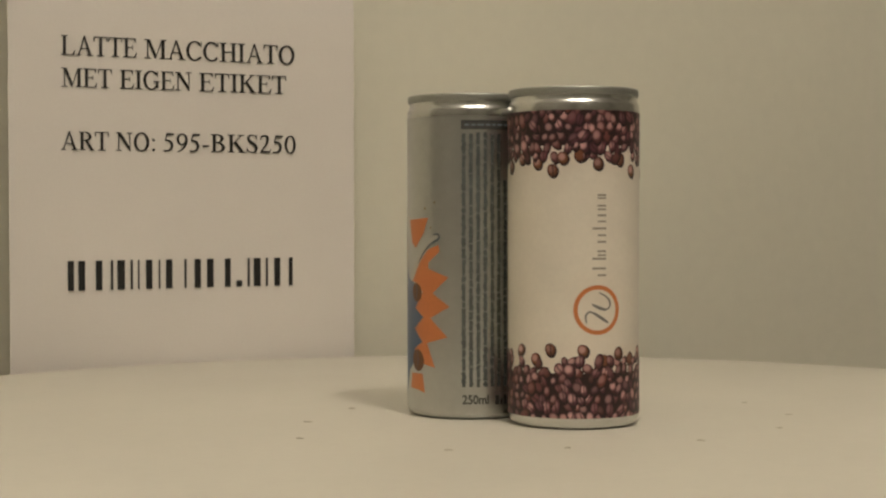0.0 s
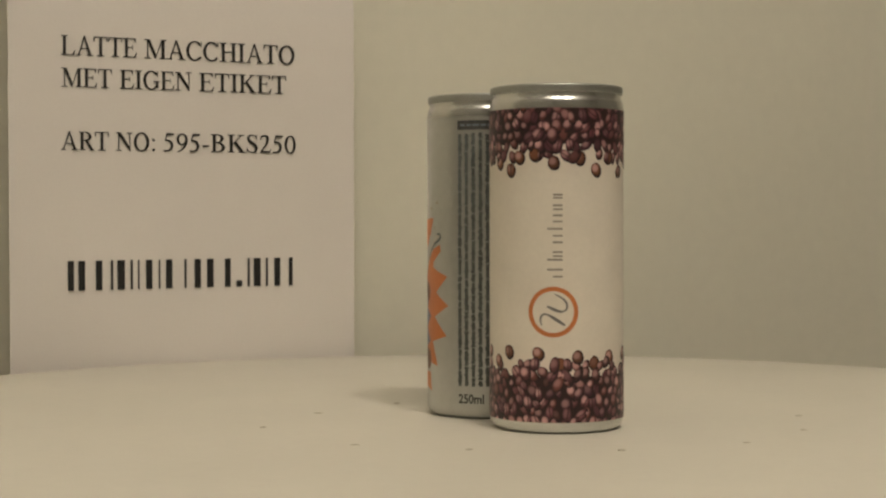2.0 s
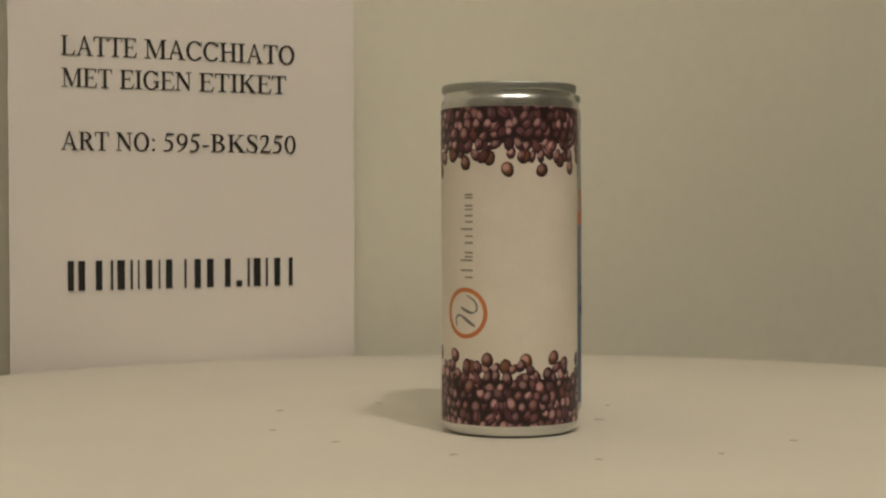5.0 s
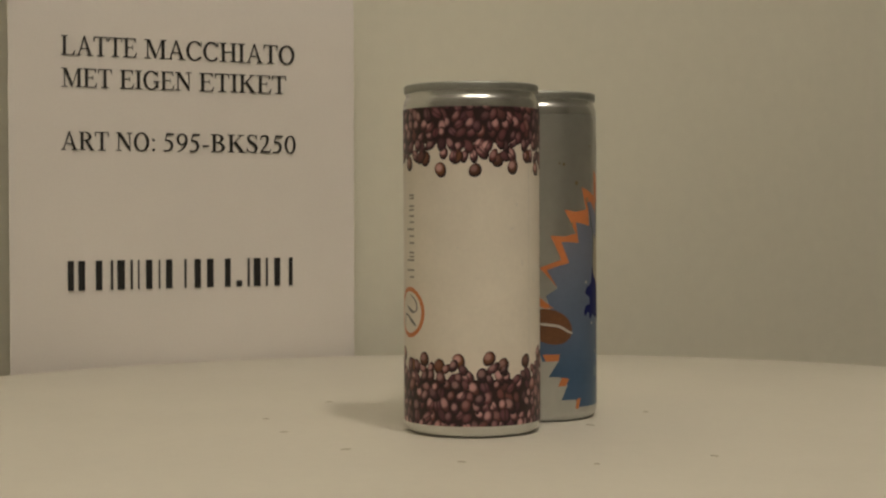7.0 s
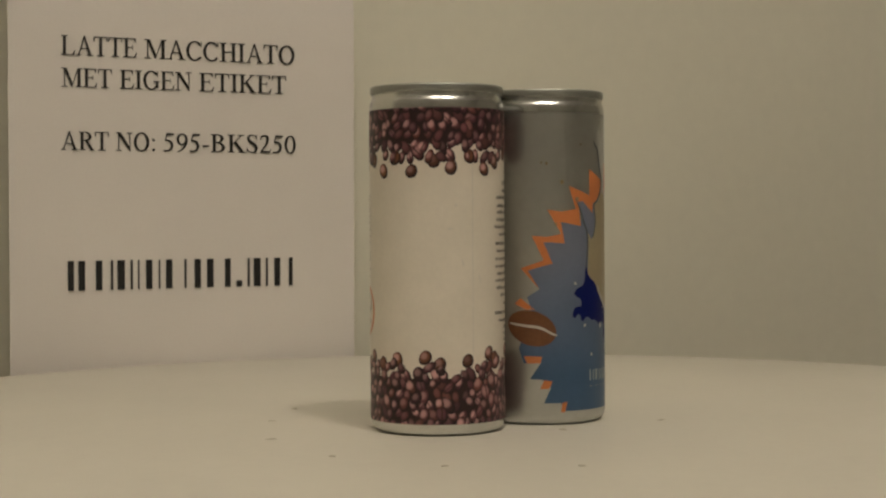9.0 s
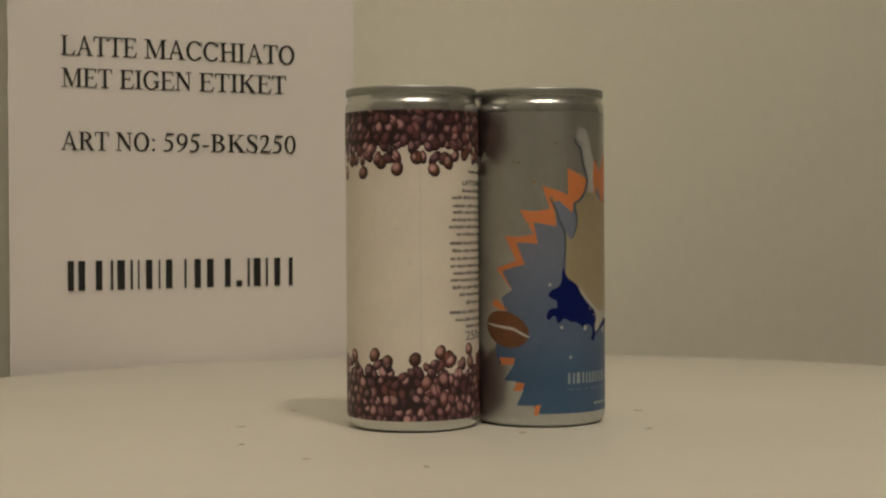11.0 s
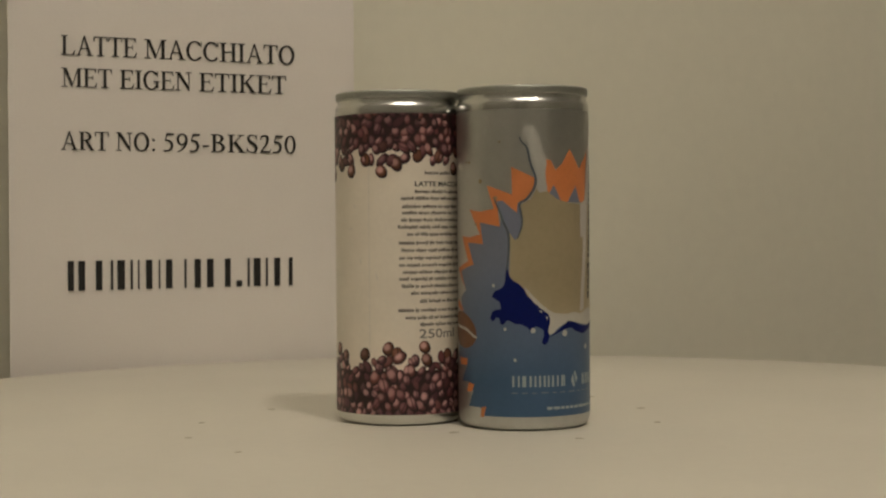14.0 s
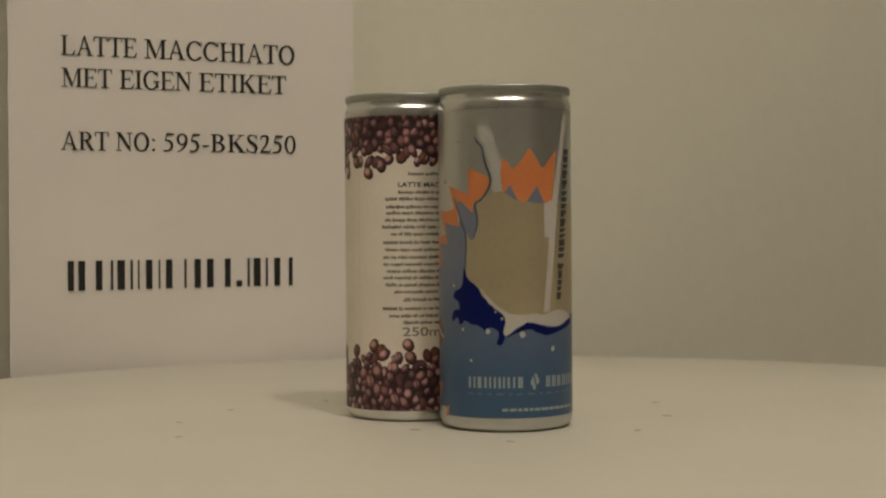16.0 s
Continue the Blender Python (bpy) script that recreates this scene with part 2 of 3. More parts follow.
def glyph(ch):
    g = Glyph()
    if ch in "LE":
        g.stem(0.10, low=(0.02, 0.55), high=(0.02, 0.29 if ch == "L" else 0.54))
        g.poly((0.49, FOOT), (0.55, 0), (0.60, 0.18), (0.572, 0.18))
        if ch == "E":
            g.poly((0.48, CAP - FOOT), (0.55, CAP), (0.555, 0.52), (0.53, 0.52))
            g.box(0.2, 0.42, 0.325, 0.362)
            g.box(0.40, 0.425, 0.26, 0.43)
    elif ch == "A":
        g.poly((0.335, 0.674), (0.385, 0.674), (0.655, 0), (0.535, 0))
        g.poly((0.335, 0.66), (0.375, 0.60), (0.135, 0), (0.088, 0))
        g.box(0.19, 0.50, 0.215, 0.255)
        g.box(0.015, 0.21, 0, FOOT)
        g.box(0.45, 0.715, 0, FOOT)
    elif ch == "T":
        g.stem(0.252, low=(0.15, 0.46), high=(0.02, 0.59))
        g.poly((0.018, CAP), (0.07, CAP - FOOT), (0.045, 0.49), (0.018, 0.49))
        g.poly((0.592, CAP), (0.592, 0.49), (0.565, 0.49), (0.54, CAP - FOOT))
    elif ch == "M":
        g.stem(0.125, THIN, low=(0.02, 0.27), high=(0.02, 0.16))
        g.poly((0.11, CAP), (0.235, CAP), (0.478, 0.13), (0.42, 0.01))
        g.poly((0.42, 0.01), (0.46, 0.01), (0.73, CAP), (0.685, CAP))
        g.stem(0.68, low=(0.60, 0.87), high=(0.73, 0.87))
    elif ch in "CG":
        g.ring(0.365, 0.331, 0.335, 0.345, start=38, end=322)
        g.poly((0.60, 0.50), (0.635, 0.46), (0.635, 0.676), (0.61, 0.676))
        if ch == "G":
            g.box(0.545, 0.65, 0.06, 0.29)
            g.box(0.45, 0.71, 0.27, 0.27 + FOOT)
    elif ch == "H":
        g.stem(0.10, low=(0.02, 0.285), high=(0.02, 0.285))
        g.stem(0.515, low=(0.435, 0.70), high=(0.435, 0.70))
        g.box(0.2, 0.52, 0.322, 0.362)
    elif ch == "I":
        g.stem(0.113, low=(0.02, 0.314), high=(0.02, 0.314))
    elif ch == "O":
        g.ring(0.361, 0.331, 0.327, 0.345)
    elif ch == "N":
        g.stem(0.11, THIN, low=(0.015, 0.25), high=(0.012, 0.16))
        g.poly((0.085, CAP), (0.215, CAP), (0.615, 0.11), (0.615, -0.011), (0.59, -0.011), (0.11, 0.59))
        g.box(0.575, 0.615, 0, CAP)
        g.box(0.47, 0.707, CAP - FOOT, CAP)
    elif ch == "K":
        g.stem(0.10, low=(0.02, 0.29), high=(0.02, 0.29))
        g.poly((0.19, 0.30), (0.245, 0.30), (0.585, CAP - 0.02), (0.53, CAP - 0.02))
        g.poly((0.25, 0.37), (0.335, 0.44), (0.685, 0), (0.55, 0))
        g.box(0.43, 0.72, 0, FOOT)
        g.box(0.43, 0.68, CAP - FOOT, CAP)
    elif ch in "RB":
        g.stem(0.10, low=(0.02, 0.30), high=(0.02, 0.30))
        if ch == "R":
            g.ring(0.29, 0.495, 0.26, 0.167, start=-90, end=90)
            g.box(0.2, 0.30, 0.328, 0.328 + THIN)
            g.poly((0.27, 0.345), (0.385, 0.345), (0.65, 0), (0.52, 0))
            g.box(0.5, 0.665, 0, FOOT)
        else:
            g.ring(0.28, 0.505, 0.25, 0.157, start=-90, end=90)
            g.ring(0.29, 0.182, 0.295, 0.182, start=-90, end=90)
            g.box(0.2, 0.30, 0.33, 0.33 + THIN)
    elif ch == "S":
        g.stroke((0.44, 0.53, 0.03), (0.38, 0.64, 0.04), (0.26, 0.66, 0.04), (0.13, 0.62, 0.07), (0.11, 0.52, 0.10), (0.17, 0.42, 0.11), (0.28, 0.36, 0.12), (0.41, 0.27, 0.12),
                 (0.45, 0.16, 0.10), (0.40, 0.04, 0.07), (0.28, 0.005, 0.04), (0.14, 0.03, 0.04), (0.06, 0.15, 0.03))
        g.box(0.43, 0.458, 0.47, 0.676)
        g.box(0.045, 0.072, -0.01, 0.2)
    elif ch == "2":
        g.stroke((0.04, 0.50, 0.035), (0.09, 0.62, 0.055), (0.20, 0.65, 0.055), (0.31, 0.62, 0.09), (0.345, 0.50, 0.10), (0.30, 0.36, 0.075), (0.18, 0.19, 0.05), (0.06, 0.05, 0.04))
        g.poly((0.03, 0), (0.43, 0), (0.475, 0.145), (0.455, 0.145), (0.40, 0.075), (0.05, 0.075))
    elif ch == "5":
        g.poly((0.155, 0.585), (0.42, 0.585), (0.45, 0.665), (0.18, 0.665))
        g.poly((0.155, 0.662), (0.195, 0.662), (0.13, 0.40), (0.085, 0.40))
        g.stroke((0.10, 0.40, 0.055), (0.22, 0.41, 0.075), (0.33, 0.34, 0.10), (0.37, 0.21, 0.10), (0.32, 0.08, 0.085), (0.20, 0.02, 0.055), (0.04, 0.03, 0.055))
    elif ch == "9":
        g.ring(0.25, 0.455, 0.215, 0.215, 0.10)
        g.stroke((0.41, 0.47, 0.10), (0.41, 0.32, 0.10), (0.34, 0.17, 0.075), (0.21, 0.05, 0.05), (0.05, -0.01, 0.03))
    elif ch == "0":
        g.ring(0.25, 0.33, 0.225, 0.345, 0.10)
    elif ch == "-":
        g.box(0.04, 0.285, 0.19, 0.255)
    elif ch == ":":
        g.ring(0.139, 0.05, 0.056, 0.056, 0.056, 0.056)
        g.ring(0.139, 0.41, 0.056, 0.056, 0.056, 0.056)
    return g.shapes


def sign():
    w, h, nx, nz = 0.21, 0.297, 14, 20
    bm = bmesh.new()


    def bulge(u, z):
        """The sheet hangs from its top edge, which meets the wall, and stands a little off it below."""
        return -0.0006 * math.sin(u * math.pi) * max(z, 0) / h + 0.0345 * (max(0.0, z - 0.212) / 0.058) ** 2

    for side in (0, 0.00012):
        grid = [[bm.verts.new((w * i / nx, side + bulge(i / nx, -0.027 + h * j / nz), -0.027 + h * j / nz)) for i in range(nx + 1)] for j in range(nz + 1)]
        for j in range(nz):
            for i in range(nx):
                q = (grid[j][i], grid[j][i + 1], grid[j + 1][i + 1], grid[j + 1][i])
                bm.faces.new(q if side == 0 else q[::-1])
    s = part("paper_sign", smooth(bm), PAPER)
    s.matrix_world = SIGN_FRAME
    tagged(s, "white printer paper sign with black print on the wall", "sign")
    for words, x0, x1, z, cap in (("LATTE", 29.1, 73.3, 177.0, 11.1), ("MACCHIATO", 77.2, 171.0, 176.9, 11.1), ("MET", 29.2, 58.6, 159.0, 10.8), ("EIGEN", 62.7, 106.0, 159.0, 10.8),
                                  ("ETIKET", 110.1, 165.3, 159.0, 10.8), ("ART", 28.7, 56.6, 123.4, 10.6), ("NO:", 60.3, 84.6, 123.4, 10.6), ("595-BKS250", 88.0, 171.4, 123.4, 10.6)):
        scale, x, word = (x1 - x0) / sum(ADVANCE[ch] for ch in words), x0, bmesh.new()
        tall, layer = cap / CAP, 0
        for ch in words:
            for pts in glyph(ch):
                layer += 1
                verts = [word.verts.new(((x + u * scale) / 1000, -0.0009 - 0.0000004 * layer, (z + v * tall) / 1000)) for u, v in pts]
                for tri in tessellate_polygon([[v.co for v in verts]]):
                    word.faces.new([verts[i] for i in tri])
            x += ADVANCE[ch] * scale
        part("printed_word", word, TONER, s, "black printed capitals with fine serifs")
    # the bold bottom line: a row of plain upright bars, thick and thin
    x, em = 30.0, 140.4 / 5.973
    for wide, uprights in ((0.667, ((0.10, 0.25), (0.36, 0.52))), (0.389, ((0.115, 0.275),)), (0.722, ((0.10, 0.155), (0.26, 0.45), (0.59, 0.645))), (0.667, ((0.05, 0.09), (0.255, 0.415), (0.58, 0.62))),
                           (0.722, ((0.10, 0.26), (0.57, 0.625))), (0.389, ((0.115, 0.275),)), (0.778, ((0.05, 0.22), (0.52, 0.67))), (0.25, ((0.05, 0.20),)),
                           (0.722, ((0.10, 0.155), (0.26, 0.45), (0.59, 0.645))), (0.667, ((0.10, 0.26), (0.50, 0.60)))):
        bm = bmesh.new()
        for u, v in uprights:
            quad(bm, x + u * em, 43.8, x + v * em, 43.8 + (16.8 if wide > 0.3 else 3.6))
        part("bold_bar", bm, TONER, s, "bold black printed bar")
        x += wide * em
    return s


paper_sign = sign()

# ---- the two slim drink cans ----
CAN_1 = (0.03633, -0.36500)
CAN_2 = (0.02183, 1.92661)
R = 0.0265


PROFILE = [(0.0238, 0.0), (0.0246, 0.0005), (0.0254, 0.0013), (0.0260, 0.0024), (0.0264, 0.0036), (R, 0.0048), (R, 0.03), (R, 0.06), (R, 0.09), (R, 0.1250), (0.02648, 0.1264), (0.02642, 0.1272),
           (0.02630, 0.128), (0.02608, 0.12855), (0.02580, 0.12905), (0.02558, 0.1296), (0.02546, 0.1303), (0.02541, 0.131), (0.0254, 0.1315)]


def skin(z):
    """The can's radius at a height."""
    for (r0, z0), (r1, z1) in zip(PROFILE, PROFILE[1:]):
        if z0 <= z <= z1:
            return r0 + (r1 - r0) * (z - z0) / (z1 - z0)
    return R


def can(name, label, body):
    c = tagged(new(name), label, "drink can", "cans on the turntable")
    part("body", lathe_bm([(0, 0.004), (0.0195, 0.0035), (0.0228, 0.0003)] + [p for p in PROFILE if p[1] < 0.1252], 160), body, c)
    part("neck", lathe_bm([(R - 0.00002, 0.1249)] + [p for p in PROFILE if p[1] > 0.1249], 160), NECK, c, "bright bare metal neck")
    part("rim", lathe_bm([(0.0250, 0.1312), (0.0257, 0.1313), (0.0260, 0.1315), (0.02612, 0.1319), (0.0262, 0.1322), (0.0262, 0.1329), (0.0262, 0.1337), (0.02612, 0.1341), (0.0259, 0.13435),
                          (0.0255, 0.1344), (0.0251, 0.13425), (0.0248, 0.1338), (0.0246, 0.1326), (0.0243, 0.1289), (0.0225, 0.1282), (0.0222, 0.1294), (0, 0.1296)], 128), RIM, c, "shiny crimped rim")
    return c


can_1 = can("labelled_can", "slim can with cream coffee bean paper label", ALUMINIUM)
can_2 = can("printed_can", "slim silver can printed blue and orange", SILVER)


def bend(bm, lift, step=5.0):
    """Wraps flat artwork, x in degrees round the can and y in millimetres of height, onto the can's skin."""
    xs = [v.co.x for v in bm.verts]
    for k in range(math.ceil(min(xs) / step), math.floor(max(xs) / step) + 1):
        bmesh.ops.bisect_plane(bm, geom=bm.verts[:] + bm.edges[:] + bm.faces[:], plane_co=(k * step, 0, 0), plane_no=(1, 0, 0))
    for level in (3.6, 5.0, 125.0):
        bmesh.ops.bisect_plane(bm, geom=bm.verts[:] + bm.edges[:] + bm.faces[:], plane_co=(0, level, 0), plane_no=(0, 1, 0))
    bmesh.ops.triangulate(bm, faces=bm.faces)
    slivers = []
    for f in bm.faces:
        p, q, r = [v.co for v in f.verts]
        area = (q.x - p.x) * (r.y - p.y) - (r.x - p.x) * (q.y - p.y)
        if abs(area) < 1e-5:
            slivers.append(f)
        elif area < 0:
            f.normal_flip()
    bmesh.ops.delete(bm, geom=slivers, context="FACES_ONLY")
    for v in bm.verts:
        a, z = radians(v.co.x), v.co.y / 1000
        r = skin(z) + lift / 1000 + v.co.z / 1000
        v.co = (r * math.cos(a), r * math.sin(a), z)
    return smooth(bm)


def sleeve(low, high, lift):
    """A thin closed sleeve on the can's skin between two heights in millimetres."""
    levels = [low] + [z for z in (5.0, 30, 60, 90) if low < z < high] + [high]
    return lathe_bm([(skin(z / 1000) + lift / 1000, z / 1000) for z in levels], 160)


def wrapped(name, bm, material, parent, label=""):
    """Artwork on the can: a part whose normals follow the can's round skin."""
    ob = part(name, bm, material, parent, label)
    ob.data.normals_split_custom_set_from_vertices([Vector((v.co.x, v.co.y, 0)).normalized() for v in ob.data.vertices])
    return ob


def flat(*shapes):
    bm = bmesh.new()
    for pts in shapes:
        verts = [bm.verts.new((a, z, 0)) for a, z in pts]
        for tri in tessellate_polygon([[v.co for v in verts]]):
            bm.faces.new([verts[i] for i in tri])
    return bm


def bars(*boxes):
    return flat(*[((a0, z0), (a1, z0), (a1, z1), (a0, z1)) for a0, z0, a1, z1 in boxes])


def oval(a, z, ra, rz, turn=0.0, n=28):
    """An oval of half-axes in millimetres, as degrees and millimetres on the can."""
    k, c, s = math.degrees(0.001 / R), math.cos(turn), math.sin(turn)
    out = []
    for i in range(n):
        u, v = ra * math.cos(2 * math.pi * i / n), rz * math.sin(2 * math.pi * i / n)
        out.append((a + k * (u * c - v * s), z + u * s + v * c))
    return out


def ribbon(pts, wide, ends=0.4):
    """A stroke along points, tapered at its ends."""
    k = math.degrees(0.001 / R)
    line = [Vector((a / k, z)) for a, z in pts]
    for _ in range(2):
        fine = [line[0]]
        for p, q in zip(line, line[1:]):
            fine += [p * 0.75 + q * 0.25, p * 0.25 + q * 0.75]
        line = fine + [line[-1]]
    left, right = [], []
    for i, p in enumerate(line):
        d = (line[min(i + 1, len(line) - 1)] - line[max(i - 1, 0)]).normalized()
        w = wide / 2 * (ends + (1 - ends) * math.sin(math.pi * i / (len(line) - 1)))
        left.append(p + Vector((-d.y, d.x)) * w)
        right.append(p - Vector((-d.y, d.x)) * w)
    return [[(q.x * k, q.y) for q in (left[i], left[i + 1], right[i + 1], right[i])] for i in range(len(line) - 1)]


def lettering(words, a, z, width, cap, bold=0.0):
    bm = text_bm(words, width, cap, bold)
    k = math.degrees(1 / R)
    for v in bm.verts:
        v.co = (a + v.co.x * k, z + v.co.z * 1000, 0)
    return bm


def ragged(pts, rough, turns=1):
    """Rounds a shape's corners and frays its edge."""
    for _ in range(turns):
        pts = [q for (a, z), (b, y) in zip(pts, pts[1:] + pts[:1]) for q in ((a * 0.78 + b * 0.22, z * 0.78 + y * 0.22), (a * 0.22 + b * 0.78, z * 0.22 + y * 0.78))]
    out = []
    for a, z in pts:
        n = noise.noise_vector(Vector((a * 0.35, z * 0.7, 1.3)))
        out.append((a + n.x * rough * 2.2, z + n.y * rough))
    return out


def ticks(rng, a, end, z, tall, wide=1.5):
    """A line of small print too small to read: letter-sized bars in words, in degrees and millimetres."""
    boxes = []
    while a < end - 0.8:
        for _ in range(rng.randint(2, 9)):
            if a > end - 0.8:
                break
            w = wide * rng.uniform(0.7, 1.2)
            up, down = rng.choice((0, 0, 0, 0.35)), rng.choice((0, 0, 0, 0.2))
            boxes.append((a, z - tall * (0.5 + down), a + w, z + tall * (0.5 + up)))
            a += w + 0.45
        a += 1.1
    return boxes


# ---- the cream coffee-bean label of the first can ----
def bean_ink(name, dark, light, tint):
    """Printed coffee beans: each bean's own flat coordinates give its rim and crease, and its upright ones the lit side of the printed photograph."""
    m = bpy.data.materials.new(name)
    m.use_nodes = True
    nt = m.node_tree
    bsdf = nt.nodes["Principled BSDF"]
    bsdf.inputs["Roughness"].default_value = 0.42

    def place_of(layer):
        uv = nt.nodes.new("ShaderNodeUVMap")
        uv.uv_map = layer
        sep = nt.nodes.new("ShaderNodeSeparateXYZ")
        nt.links.new(uv.outputs[0], sep.inputs[0])
        return sep.outputs[0], sep.outputs[1]

    geo = nt.nodes.new("ShaderNodeNewGeometry")
    rnd = geo.outputs["Random Per Island"]

    def op(kind, a, b=0.0):
        n = nt.nodes.new("ShaderNodeMath")
        n.operation = kind
        for i, x in enumerate((a, b)):
            if isinstance(x, (int, float)):
                n.inputs[i].default_value = x
            else:
                nt.links.new(x, n.inputs[i])
        return n.outputs[0]

    def blend(fac, a, b):
        n = nt.nodes.new("ShaderNodeMix")
        n.data_type = "RGBA"
        for key, x in (("Factor", fac), ("A", a), ("B", b)):
            if isinstance(x, tuple):
                n.inputs[key].default_value = (*x, 1)
            else:
                nt.links.new(x, n.inputs[key])
        return n.outputs["Result"]

    def fade(x, lo, hi):
        n = nt.nodes.new("ShaderNodeMapRange")
        n.interpolation_type = "SMOOTHSTEP"
        n.inputs["From Min"].default_value, n.inputs["From Max"].default_value = lo, hi
        nt.links.new(x, n.inputs["Value"])
        return n.outputs[0]

    u, v = place_of("bean")
    e, h = place_of("upright")
    rnd2 = op("FRACT", op("MULTIPLY", rnd, 17.3))
    rnd3 = op("FRACT", op("MULTIPLY", rnd, 71.7))
    base = blend(op("POWER", rnd, 1.3), dark, light)
    base = blend(op("MULTIPLY", rnd2, 0.55), base, tint)
    # the lit side, up and to one side of the middle
    du, dv = op("ADD", e, 0.22), op("SUBTRACT", h, 0.28)
    shine = op("SUBTRACT", 1.0, fade(op("ADD", op("MULTIPLY", du, du), op("MULTIPLY", dv, dv)), 0.0, 0.42))
    base = blend(op("MULTIPLY", shine, op("MULTIPLY", op("POWER", rnd3, 1.3), 0.84)), base, (0.74, 0.43, 0.40))
    # crease
    bow = op("ADD", u, op("MULTIPLY", op("SINE", op("MULTIPLY", v, 2.5)), 0.18))
    crease = op("MULTIPLY", op("SUBTRACT", 1.0, fade(op("ABSOLUTE", bow), 0.05, 0.24)), op("GREATER_THAN", rnd2, 0.7))
    base = blend(op("MULTIPLY", crease, 0.75), base, (0.03, 0.009, 0.008))
    # the dark far side and rim
    rr = op("ADD", op("MULTIPLY", u, u), op("MULTIPLY", v, v))
    side = op("ADD", rr, op("SUBTRACT", op("MULTIPLY", e, 0.30), op("MULTIPLY", h, 0.34)))
    base = blend(op("MULTIPLY", fade(side, 0.12, 0.98), 0.97), base, (0.011, 0.004, 0.006))
    nt.links.new(base, bsdf.inputs["Base Color"])
    return m


BEANS = bean_ink("printed_bean_heap", (0.020, 0.006, 0.010), (0.17, 0.052, 0.040), (0.15, 0.045, 0.075))
LOOSE_BEANS = bean_ink("printed_loose_beans", (0.085, 0.030, 0.016), (0.24, 0.088, 0.035), (0.20, 0.070, 0.040))


def bean_band(beans, low, high):
    """Overlapping printed ovals: (degrees, millimetres, size, single or in the heap)."""
    bm = bmesh.new()
    own, upright = bm.loops.layers.uv.new("bean"), bm.loops.layers.uv.new("upright")
    k = math.degrees(0.001 / R)
    rng = random.Random(5)
    for i, (a, z, size, single) in enumerate(beans):
        ra, rz = (2.25, 2.7) if single else (2.05 * rng.uniform(0.8, 1.1), 3.0 * rng.uniform(0.9, 1.2))
        ra, rz = ra * size, rz * size * rng.uniform(0.95, 1.05)
        turn = rng.uniform(-0.6, 0.6) if single else rng.uniform(-1.0, 1.0)
        flip = rng.choice((-1, 1))
        lift = 0.01 + (i * 7 % 31) * 0.003
        mid = bm.verts.new((a, z, lift + 0.05))
        ring, n = [], 18
        for j in range(n):
            w = 2 * math.pi * j / n
            u, v = math.cos(w), math.sin(w)
            pinch = 1 + 0.03 * math.sin(3 * w + i)
            x, y = (ra * u * math.cos(turn) - rz * v * math.sin(turn)) * pinch, (ra * u * math.sin(turn) + rz * v * math.cos(turn)) * pinch
            ring.append((bm.verts.new((a + k * x, z + y, lift)), (u * flip, v), (x / rz, y / rz)))
        for j in range(n):
            p, q = ring[j], ring[(j + 1) % n]
            f = bm.faces.new((mid, p[0], q[0]))
            for loop, co, up in zip(f.loops, ((0, 0), p[1], q[1]), ((0, 0), p[2], q[2])):
                loop[own].uv, loop[upright].uv = co, up
    for edge, way in ((low, -1), (high, 1)):
        bmesh.ops.bisect_plane(bm, geom=bm.verts[:] + bm.edges[:] + bm.faces[:], plane_co=(0, edge, 0), plane_no=(0, way, 0), clear_outer=True)
    return bend(bm, 0.08, 1000)


